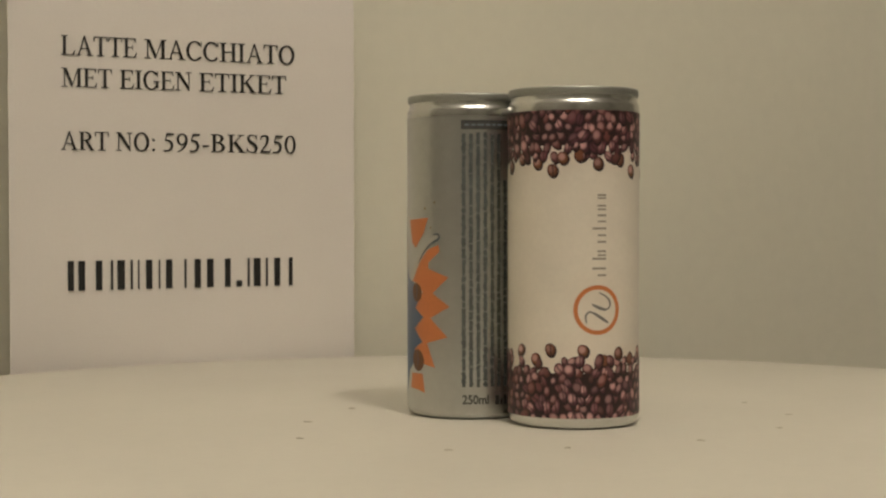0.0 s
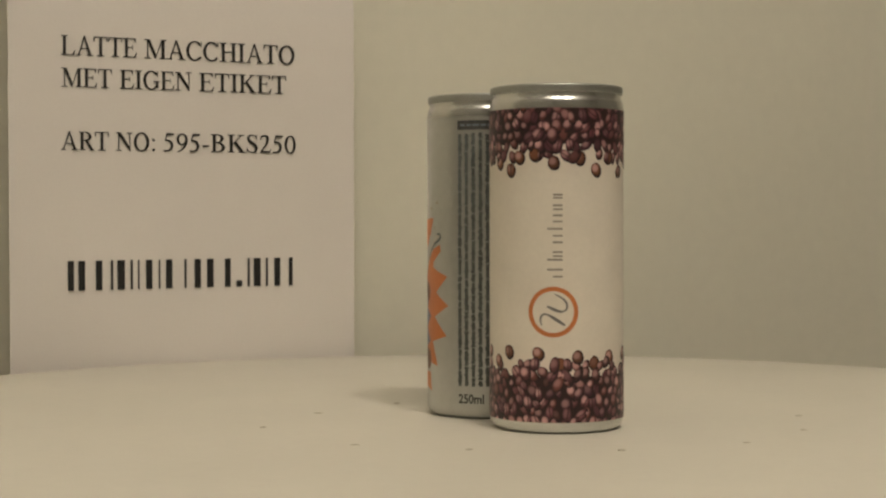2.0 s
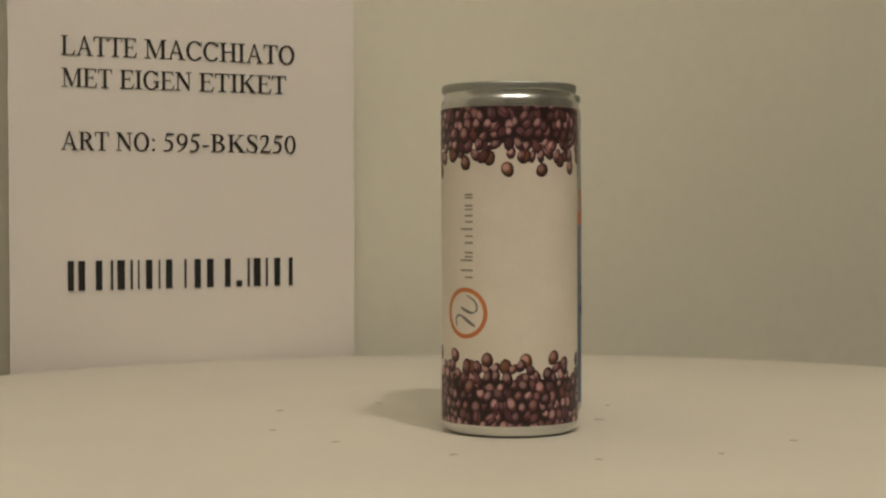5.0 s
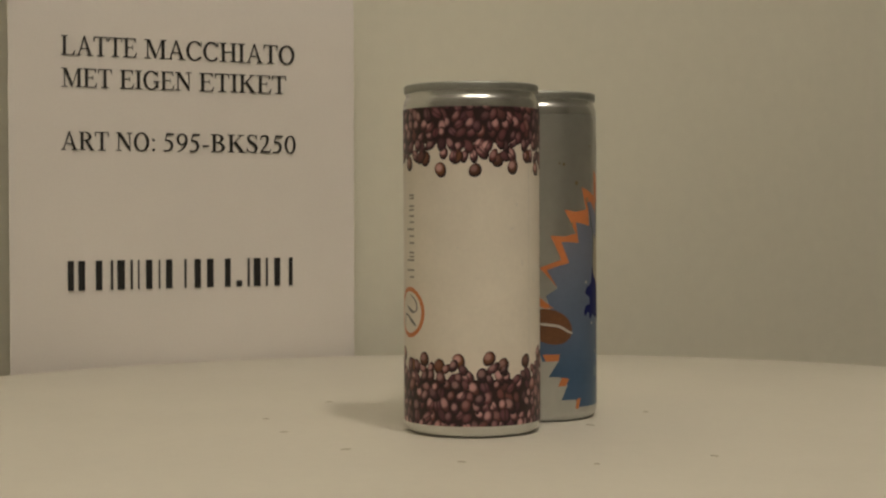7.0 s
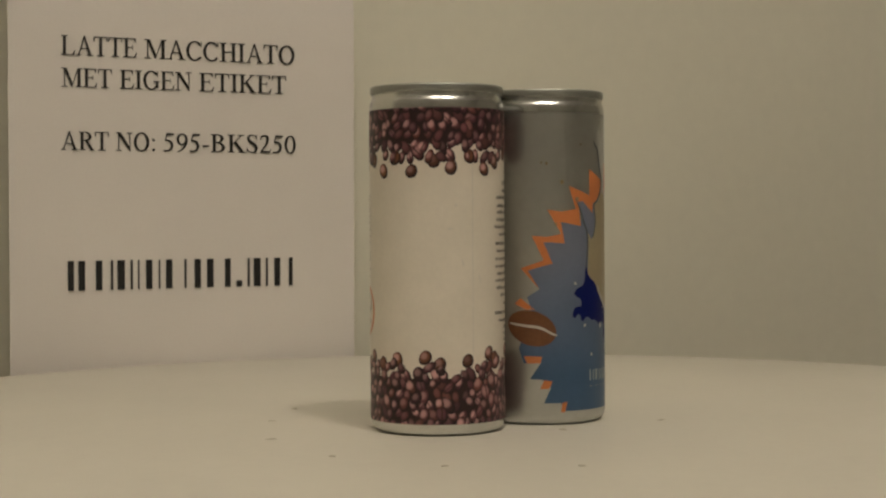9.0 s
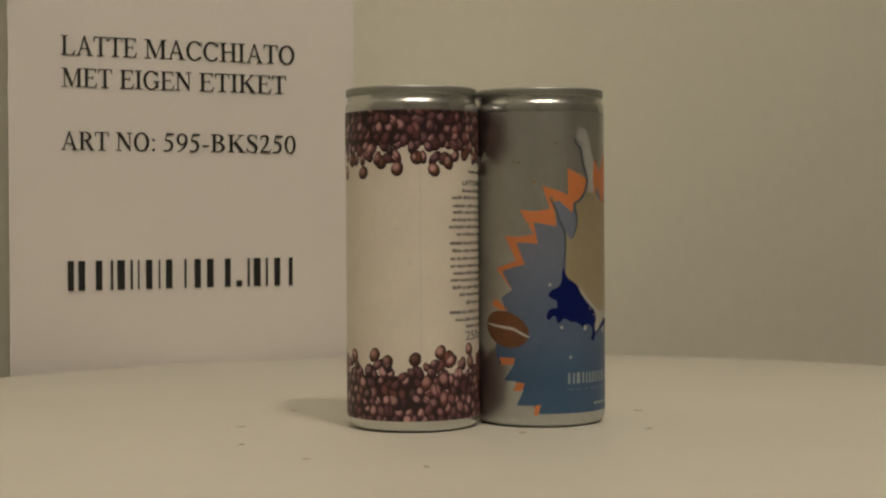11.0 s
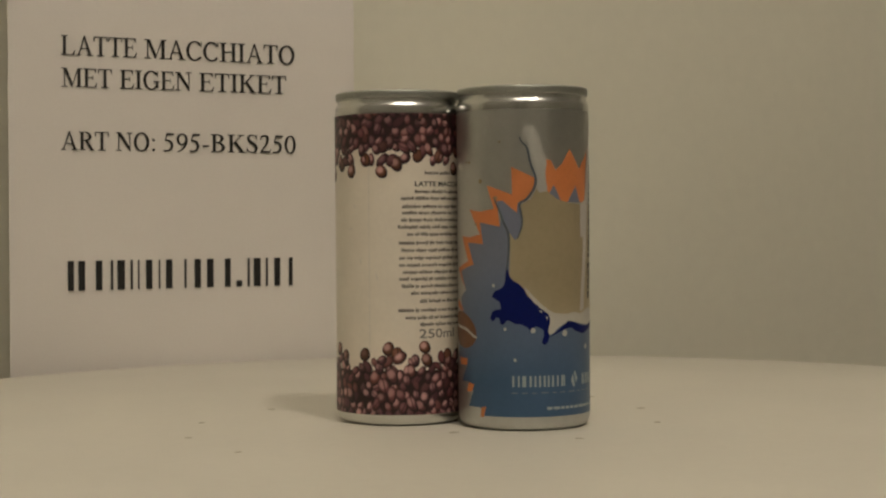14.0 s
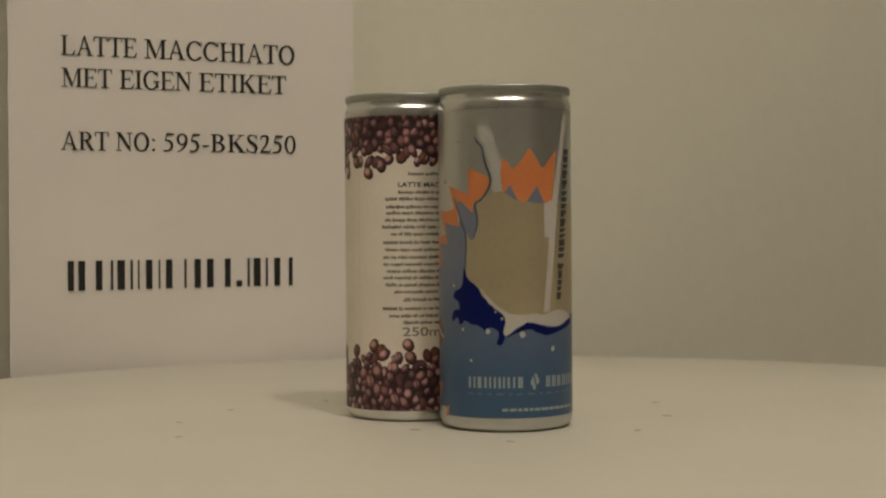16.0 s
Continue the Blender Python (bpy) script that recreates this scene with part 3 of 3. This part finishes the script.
def coffee_label(c):
    wrap_label = part("paper_label", sleeve(4.6, 125.0, 0.04), LABEL, c, "cream paper label")
    wrapped("label_seam", bend(bars((44.6, 30, 45.4, 104)), 0.055), SEAM, wrap_label)
    rng = random.Random(3)
    edge_top = ((234, 104.2), (248, 101.2), (257, 106), (271, 107), (287, 103.8), (309, 105.5), (324, 101.2), (338, 106), (353, 100.9), (12, 104.7), (26, 102.2), (42, 106.5), (57, 101.7), (70, 104.6),
                (89, 107.9), (109, 107.5), (128, 103), (146, 106), (161, 102), (180, 106), (199, 103), (217, 106))
    edge_low = ((232, 27.2), (246, 31.1), (274, 30.8), (293, 26.8), (307, 29.5), (322, 27), (339, 29.2), (4, 30.1), (16, 27.6), (40, 28.6), (62, 31), (70, 29), (94, 31.5), (96, 26.3),
                (118, 28), (137, 30.5), (155, 27), (176, 30), (196, 28), (215, 30.5))
    for low, high, edge in ((4.6, 26.4, edge_low), (106.9, 125.0, edge_top)):
        grid = []
        rows = round((high - low) / 3.5)
        for j in range(rows + 1):
            for i in range(45):
                a = (i + 0.5 * (j % 2)) * 360 / 45 + rng.uniform(-2.6, 2.6)
                z = low + (high - low) * j / rows + rng.uniform(-1.0, 1.0)
                inner = j == (rows if low < 50 else 0)
                if inner and noise.noise(Vector((a / 14, low, 0))) < -0.2:
                    continue
                grid.append((a, z, rng.uniform(0.76, 1.12), False))
        rng.shuffle(grid)
        ground = (low, high - 4.2) if low < 50 else (low + 4.2, high)
        part("bean_ground", sleeve(*ground, 0.06), BEAN_GROUND, wrap_label, "dark brown print between coffee beans")
        wrapped("bean_print", bean_band(grid, 4.6, 125.0), BEANS, wrap_label, "printed roasted coffee beans")
        wrapped("loose_bean_print", bean_band([(a, z, 1.06, True) for a, z in edge], 4.6, 125.0), LOOSE_BEANS, wrap_label, "single printed coffee beans along the edge")
    # ring mark with a grey flourish, and the name beside it as plain bars
    outer, hole = oval(286.3, 47.0, 9.7, 9.7, n=56), oval(286.3, 47.0, 8.0, 8.0, n=56)
    wrapped("ring_mark", bend(flat(*[(outer[i], outer[(i + 1) % 56], hole[(i + 1) % 56], hole[i]) for i in range(56)]), 0.09), ORANGE, wrap_label, "orange printed ring")
    strokes = (ribbon([(276.5, 41.8), (275.2, 45.0), (279.4, 46.6), (286.5, 44.6)], 0.8) + ribbon([(282.5, 45.9), (289, 44.0), (296.2, 41.9)], 1.25)
               + ribbon([(281.2, 49.2), (288, 47.7), (294, 46.9)], 1.2) + ribbon([(292, 47.1), (297.5, 47.6), (298, 50.2), (294.5, 52.2), (287.5, 53.8)], 0.8))
    wrapped("flourish", bend(flat(*strokes), 0.09), GREY_INK, wrap_label, "grey pen flourish")
    for z0, z1, left in ((60.2, 67.4, 281.5), (68.0, 70.3, 286), (72.9, 74.0, 286), (75.8, 79.2, 281.5), (81.2, 84.3, 286), (85.9, 88.1, 286), (90.3, 92.2, 286)):
        bm = bars((left, z1 - min(0.8, z1 - z0), 294, z1), *(((286.2, z0, 294, z0 + 0.7),) if z1 - z0 > 1.5 else ()), *(((281.5, 62.8, 294, 63.6),) if z1 - z0 > 6 else ()))
        wrapped("name_bar", bend(bm, 0.09), NAME_INK, wrap_label)
    for a, z, ra, rz in ((25, 79, 1.1, 0.25), (30, 88, 0.3, 0.8), (36, 66, 0.25, 1.4), (52, 60, 0.3, 2.0), (338, 72, 0.5, 0.2)):
        wrapped("smudge", bend(flat(oval(a, z, ra, rz, 0.2, 12)), 0.07), SEAM, wrap_label)
    # small print, centred line under line
    for z, start in ((101.1, 95), (93.6, 86), (90.9, 74), (87.7, 75), (85.2, 75), (82.3, 74), (79.5, 71), (76.6, 79), (73.2, 72), (70.2, 74), (67.2, 72), (64.3, 72), (61.5, 75),
                     (58.8, 72), (55.9, 74), (53.1, 82), (49.9, 90), (46.3, 71), (43.3, 77), (40.6, 90)):
        end, bold = 2 * 119 - start, z in (73.2, 46.3)
        boxes = ([(start + 2.3 * i, z - 0.6, start + 2.3 * i + 1.9, z + 0.6) for i in range(6)] if bold else []) + ticks(rng, start + (15 if bold else 0), end, z, 1.0)
        wrapped("print_line", bend(bars(*boxes), 0.09), LABEL_INK, wrap_label)
    wrapped("print_heading", bend(lettering("LATTE MACCHIATO", 86, 95.9, 0.0300, 0.0019, 0.03), 0.09), SMALL_INK, wrap_label)
    wrapped("volume_mark", bend(lettering("250ml", 89, 35.2, 0.0175, 0.0036, 0.01), 0.09), GREY_INK, wrap_label)


# ---- the printed artwork of the second can ----
def splash_art(c):
    def ink(name, lift, material, *shapes, label=""):
        return wrapped(name, bend(flat(*shapes), lift), material, c, label)

    blue = [(59, 92.3), (51.2, 89.6), (48.7, 79.5), (33.8, 80.9), (29, 81.2), (32.5, 72.7), (20.3, 73.2), (13.6, 73.2), (21.4, 64.7), (9.2, 63.3), (-0.2, 61.9), (9.9, 54.5), (-0.9, 51.4), (2.7, 46.5),
            (-8.5, 30.7), (-4.1, 24.8), (10.7, 24.9), (1.2, 18.5), (11.8, 18.4), (19.5, 15.1), (13.4, 8.9), (28.3, 8.8), (31.9, 5.6),
            (120, 5.6), (184, 5.6), (192, 12), (198, 19), (206, 22), (222.5, 31.5), (209.7, 36.9), (224, 41.9), (212, 45.4), (222, 51.5), (208, 56), (196, 58), (188, 66), (180, 60), (168, 70), (150, 66), (130, 72), (110, 76), (88, 80), (75, 84), (66, 88.6)]
    ink("blue_field", 0.05, BLUE, blue, label="blue printed jagged field")
    for pts in (((58.8, 102.6), (59.3, 91.9), (47.8, 93.9), (36.3, 95.7), (43.1, 86.5), (29.1, 85.4), (16.5, 86.4), (29.0, 76.6), (16.4, 75.4), (3.3, 75.9), (13.5, 66.1), (-6.5, 62.9), (9.9, 54.5), (-0.2, 61.9),
                 (9.2, 63.3), (21.4, 64.7), (13.6, 73.2), (20.3, 73.2), (32.5, 72.7), (29.0, 81.2), (33.8, 80.9), (48.7, 79.5), (45.9, 89.4), (51.2, 89.6), (63.3, 84.8), (64.1, 88.8), (71.1, 89.6), (79.2, 94.4), (78.4, 98.4)),
                ((-6.7, 51.0), (5.9, 46.4), (-2.3, 46.4), (-12.3, 48.7)), ((-4, 27.7), (11.9, 27.6), (10.7, 24.9), (-1.1, 24.8)), ((13.7, 18.2), (21.2, 17.6), (17.6, 14.6), (10.2, 14.6)), ((29.5, 8.8), (34.5, 9.4), (31.9, 5.0), (28.3, 5.2)),
                ((87.1, 95.2), (87.7, 105.6), (92.7, 105.1), (97.1, 101.4), (103.6, 104.0), (111.9, 109.8), (124.6, 102.0), (140.3, 109.5), (134.5, 88.9), (125.8, 88.7), (119.2, 95.2), (109.2, 88.9), (102.2, 89.4), (95.5, 95.7), (90.9, 92.1)),
                ((198.5, 82.3), (229, 83.2), (223.2, 76.7), (211.2, 70.5), (204.4, 72.8)),
                ((240.1, 72.0), (241.3, 69.2), (228.9, 64.5), (228.9, 62.2), (250.1, 58.6), (234.0, 51.9), (251.1, 46.5), (231.5, 41.6), (249.0, 33.9), (227.4, 31.2), (236.4, 21.1), (224.5, 22.2), (208.8, 28.3),
                 (221.5, 31.5), (209.7, 36.9), (223.1, 41.9), (211.0, 45.4), (221.6, 52.2), (214.9, 55.9), (204.2, 56.7), (215.0, 64.4), (228.9, 70.1)),
                ((203.9, 18.2), (221.5, 18.3), (224.5, 10.4), (214.7, 11.5), (201.1, 11.9))):
        ink("orange_flash", 0.07, ORANGE, pts, label="orange printed jagged flash")
    for pts in (((90.9, 92.1), (95.5, 95.7), (102.2, 89.4), (97, 89.8)), ((109.2, 88.9), (119.2, 95.2), (125.8, 88.7)), ((45.9, 89.4), (51.2, 89.6), (63.3, 84.8), (66.5, 81.6), (65.2, 75.8), (61.5, 74.0), (56.3, 77.9), (52.2, 81.6))):
        ink("blue_patch", 0.085, BLUE_LIGHT, pts)
    ink("glass_print", 0.10, LATTE, [(56.5, 60.6), (57.5, 71.2), (57, 77), (61.5, 74.2), (65.2, 75.8), (67.6, 81.7), (66.5, 88), (74.5, 90.0), (80.3, 94.2), (88.6, 93.2), (98.7, 90.0), (110.2, 88.7), (124.9, 88.1), (150, 88.1), (184, 88.1), (187, 68.7), (186, 45), (133, 45),
                                     (123.8, 45.2), (106, 44.6), (95.4, 44.6), (85.6, 47.9), (71.7, 52.2)], label="beige printed latte glass")
    ink("milk_splash", 0.115, MILK_THIN, ragged([(67.6, 115.7), (69.9, 118.4), (76.1, 118.5), (82.3, 115.7), (83.6, 110.0), (88.8, 105.8), (87.5, 98.4), (89.9, 93.2), (80.3, 92.4), (81.6, 98.4), (78.2, 102.6), (74.7, 107.9), (73.7, 112.1), (69.2, 113.1)], 0.35), label="pale printed milk splash")
    ink("milk_wave", 0.115, MILK, ragged([(66, 57.5), (81.2, 50.2), (92.5, 46.3), (105, 45.2), (118.4, 46.2), (125.1, 44.9), (137.3, 47.2), (150, 46.6), (163.9, 44.4), (159.9, 42.7), (140.7, 40.4), (125.0, 41.2), (114.6, 42.6), (102.7, 41.0), (92.4, 37.8), (89.5, 37.5), (89.9, 43.0), (81.2, 47.2)], 0.4), label="cream printed milk wave")
    ink("straw", 0.13, PALE_PINK, [(126, 88.2), (134.8, 90.0), (143, 108), (150.1, 122.9), (156.5, 123.0), (148.5, 106), (141.5, 88.5), (137, 70), (130.9, 46.8), (124.8, 46.2), (128.5, 62), (131.2, 75.2), (126, 75.2)], label="pale printed drinking straw")
    ink("navy_splash", 0.13, NAVY, ragged([(54.2, 64.6), (57.9, 58.9), (63, 57.8), (68.3, 56.0), (71.9, 52.4), (76.5, 50.8), (81.2, 48.2), (86, 47.0), (90.2, 45.1), (91.2, 42.0), (88.6, 38.8), (91, 37.0), (88.6, 34.2), (85.8, 33.4), (83.3, 34.8), (86.2, 37.4), (84.6, 39.6), (81.1, 40.1), (78, 40.9), (75.2, 38.6), (72.4, 40.2), (69.2, 40.6), (65, 41.8), (60.3, 41.6), (57.6, 43.2),
                                          (54.8, 43.4), (51.6, 41.6), (48.7, 41.4), (47.6, 43.6), (45.4, 44.4), (42, 42.6), (38.7, 43.5), (41.2, 46.4), (45.2, 47.6), (48.8, 47.4), (49.6, 49.2), (47.3, 50.8), (43, 51.2), (40.8, 52.6), (44.0, 54.8), (48.6, 55.2), (52.1, 56.4), (53, 59.6)], 0.45), label="dark blue printed splash")
    ink("navy_wave", 0.13, NAVY, ragged([(89, 36.2), (100.3, 39.9), (110.9, 43.1), (118.4, 41.7), (130.8, 39.9), (146.6, 41.1), (163.9, 43.9), (165.7, 41.2), (155, 39.8), (144.5, 38.7), (129.2, 37.1), (119.6, 38.1), (112.1, 40.2), (100.3, 38.4)], 0.4), label="dark blue printed wave")
    ink("outline", 0.15, OUTLINE, *ribbon([(65.7, 114.2), (67.2, 112.2), (72.4, 110.5), (74.4, 103.9), (79.8, 98.4), (78.4, 94.4), (71.1, 89.6), (64.6, 88.7), (67.7, 83.7), (67.7, 79.5), (63.4, 74.8)], 1.0))
    ink("outline", 0.15, OUTLINE, *ribbon([(43, 91.0), (48.8, 85.4), (52.2, 80.6), (56.3, 77.4), (56.7, 71.0), (54.4, 62.6)], 0.95))
    for a, z, r in ((52.8, 39.7, 0.7), (76.3, 39.2, 1.1), (105.4, 37.9, 1.4), (134.6, 32.0, 1.1), (61, 27.8, 0.65), (42.5, 56.6, 0.7), (30, 97.2, 1.0), (45, 90.6, 0.8), (24.5, 80.5, 0.7), (16.3, 104.7, 0.7), (48.6, 112.4, 0.5), (225, 87, 0.7), (236, 89.5, 0.6), (232, 79, 0.5), (12, 105, 0.5)):
        ink("drop", 0.15, MILK_THIN if a < 200 and z < 60 else OCHRE, oval(a, z, r * 0.85, r * 0.95, n=14))
    bean = ink("bean_print", 0.10, BROWN, oval(3, 38.9, 10.2, 6.9, -0.32, 40), label="brown printed coffee bean")
    wrapped("crease", bend(flat(*ribbon([(343, 41.0), (352, 40.2), (361, 39.7), (371, 39.2), (381, 36.5), (385, 36.0)], 1.1)), 0.115), MILK, bean)
    for a, z, ra, rz in ((213, 52.1, 3.4, 4.0), (214.8, 23.8, 4.0, 4.6)):
        bean = ink("bean_print", 0.10, BROWN, oval(a, z, ra, rz, 0.3), label="brown printed coffee bean")
        wrapped("crease", bend(flat(*ribbon([(a - 2, z - rz * 0.8), (a + 1, z), (a - 1, z + rz * 0.8)], 0.5)), 0.115), OUTLINE, bean)
    ink("milk_stroke", 0.115, MILK, ragged([(200, 57), (201.5, 59.5), (215.0, 66.5), (230.6, 74.2), (238.5, 76.6), (241.8, 75.0), (228.9, 70.4), (216.8, 64.2), (206, 56.5)], 0.3), label="pale printed splash tip")
    ink("outline", 0.15, OUTLINE, *ribbon([(216, 64.6), (225, 69.6), (233, 72.8), (241.2, 74.4), (240.4, 76.6), (235, 76.2)], 1.0))
    # lettering on the blue as plain pale bars, and a small lozenge
    rng = random.Random(9)
    for a0, a1 in ((58.5, 65.5), (67, 71), (73, 79.5), (81, 83), (85, 91), (92.5, 99.5), (101.5, 106), (127, 132), (133.5, 138.5), (140, 145), (147, 152), (154, 156), (158, 163), (165, 170)):
        boxes = [(a0, 17.3, a0 + 1.9, 21.6)] + ([(a1 - 2.3, 17.3, a1 - 0.7, 21.6)] if a1 - a0 > 3 else [])
        wrapped("name_bar", bend(bars(*boxes), 0.10), PALE_INK, c)
    ink("lozenge", 0.10, PALE_INK, [(112.0, 19.3), (115.5, 16.2), (117, 17.5), (114.5, 22.0)], [(115.6, 22.6), (118, 18.2), (120.5, 19.6), (117.5, 22.8)])
    for z, a, end, t in ((15.0, 58, 170, 0.16), (8.9, 88, 166, 0.55)):
        boxes = []
        while a < end:
            w = rng.uniform(3, 7)
            boxes.append((a, z - t, min(a + w, end), z + t))
            a += w + (4 if t < 0.3 else 1.2)
        wrapped("print_line", bend(bars(*boxes), 0.10), PALE_INK if t > 0.3 else FAINT_INK, c)
    # upright line of print beside the straw
    boxes, z = [], 51.0
    while z < 108:
        w = rng.uniform(1.6, 3.4)
        a = 143 + (z - 52) * 13.5 / 56
        half = 3.0 if z < 61 else 4.6
        boxes.append((a - half, z, a + rng.uniform(0.2, 1.0) * half, z + w * 0.45))
        boxes.append((a - half, z + w * 0.45, a + half, z + w))
        z += w + (2.2 if 60 < z < 63 else rng.uniform(0.35, 0.8))
    wrapped("print_line", bend(bars(*boxes), 0.15), SMALL_INK, c)
    # panel of small print in upright lines
    wrapped("print_header", bend(bars((261.5, 119.4, 316, 123.2)), 0.05), SMALL_INK, c, "black header of the small print")
    boxes, a = [], 264.5
    while a < 313:
        w = rng.uniform(3, 6)
        boxes.append((a, 120.9, min(a + w, 313.5), 121.7))
        a += w + 1.5
    wrapped("print_line", bend(bars(*boxes), 0.07), FAINT_INK, c)
    a = 262.3
    while a < 315:
        boxes, z, end = [], rng.uniform(13.4, 13.8), 117.4 if a < 296 else 98.5
        while z < end:
            for _ in range(rng.randint(3, 11)):
                w = rng.uniform(0.6, 1.05)
                if z < end:
                    boxes.append((a - rng.choice((0, 0, 0.6)), z, a + 3.1 + rng.choice((0, 0, 0, 0.6)), z + w))
                z += w
            z += 0.28
        wrapped("print_line", bend(bars(*boxes), 0.05), PANEL_INK, c)
        a += 6.45
    wrapped("volume_mark", bend(lettering("250ml", 262.5, 6.6, 0.0110, 0.0038, 0.025), 0.05), SMALL_INK, c)
    wrapped("print_bar", bend(bars((292.5, 6.2, 296.5, 10.2), (297.5, 6.2, 300, 8.6), (301, 6.2, 304, 10.2)), 0.05), SMALL_INK, c)


coffee_label(can_1)
splash_art(can_2)


# ---- motion ----
def disc_pose(t):
    turn = -0.20007 * t + 0.00023863 * t * (t - 16) + 0.000036465 * t * (t - 8) * (t - 16)
    n = Vector((0.00309, -0.00058, 1)).normalized()
    e = (Vector((1, 0, 0)) - n * n.x).normalized()
    f = n.cross(e)
    lean = Matrix(((e.x, f.x, n.x, 0), (e.y, f.y, n.y, 0), (e.z, f.z, n.z, 0), (0, 0, 0, 1)))
    return Matrix.Translation((0, 0, TOP)) @ Matrix.Rotation(turn, 4, "Z") @ lean


def motions():
    times = [i * 0.5 for i in range(33)]
    walk(turntable, [(t, disc_pose(t)) for t in times])
    for thing, (r, a) in ((can_1, CAN_1), (can_2, CAN_2)):
        walk(thing, [(t, disc_pose(t) @ Matrix.Translation((r * math.cos(a), r * math.sin(a), 0.0001))) for t in times])


motions()
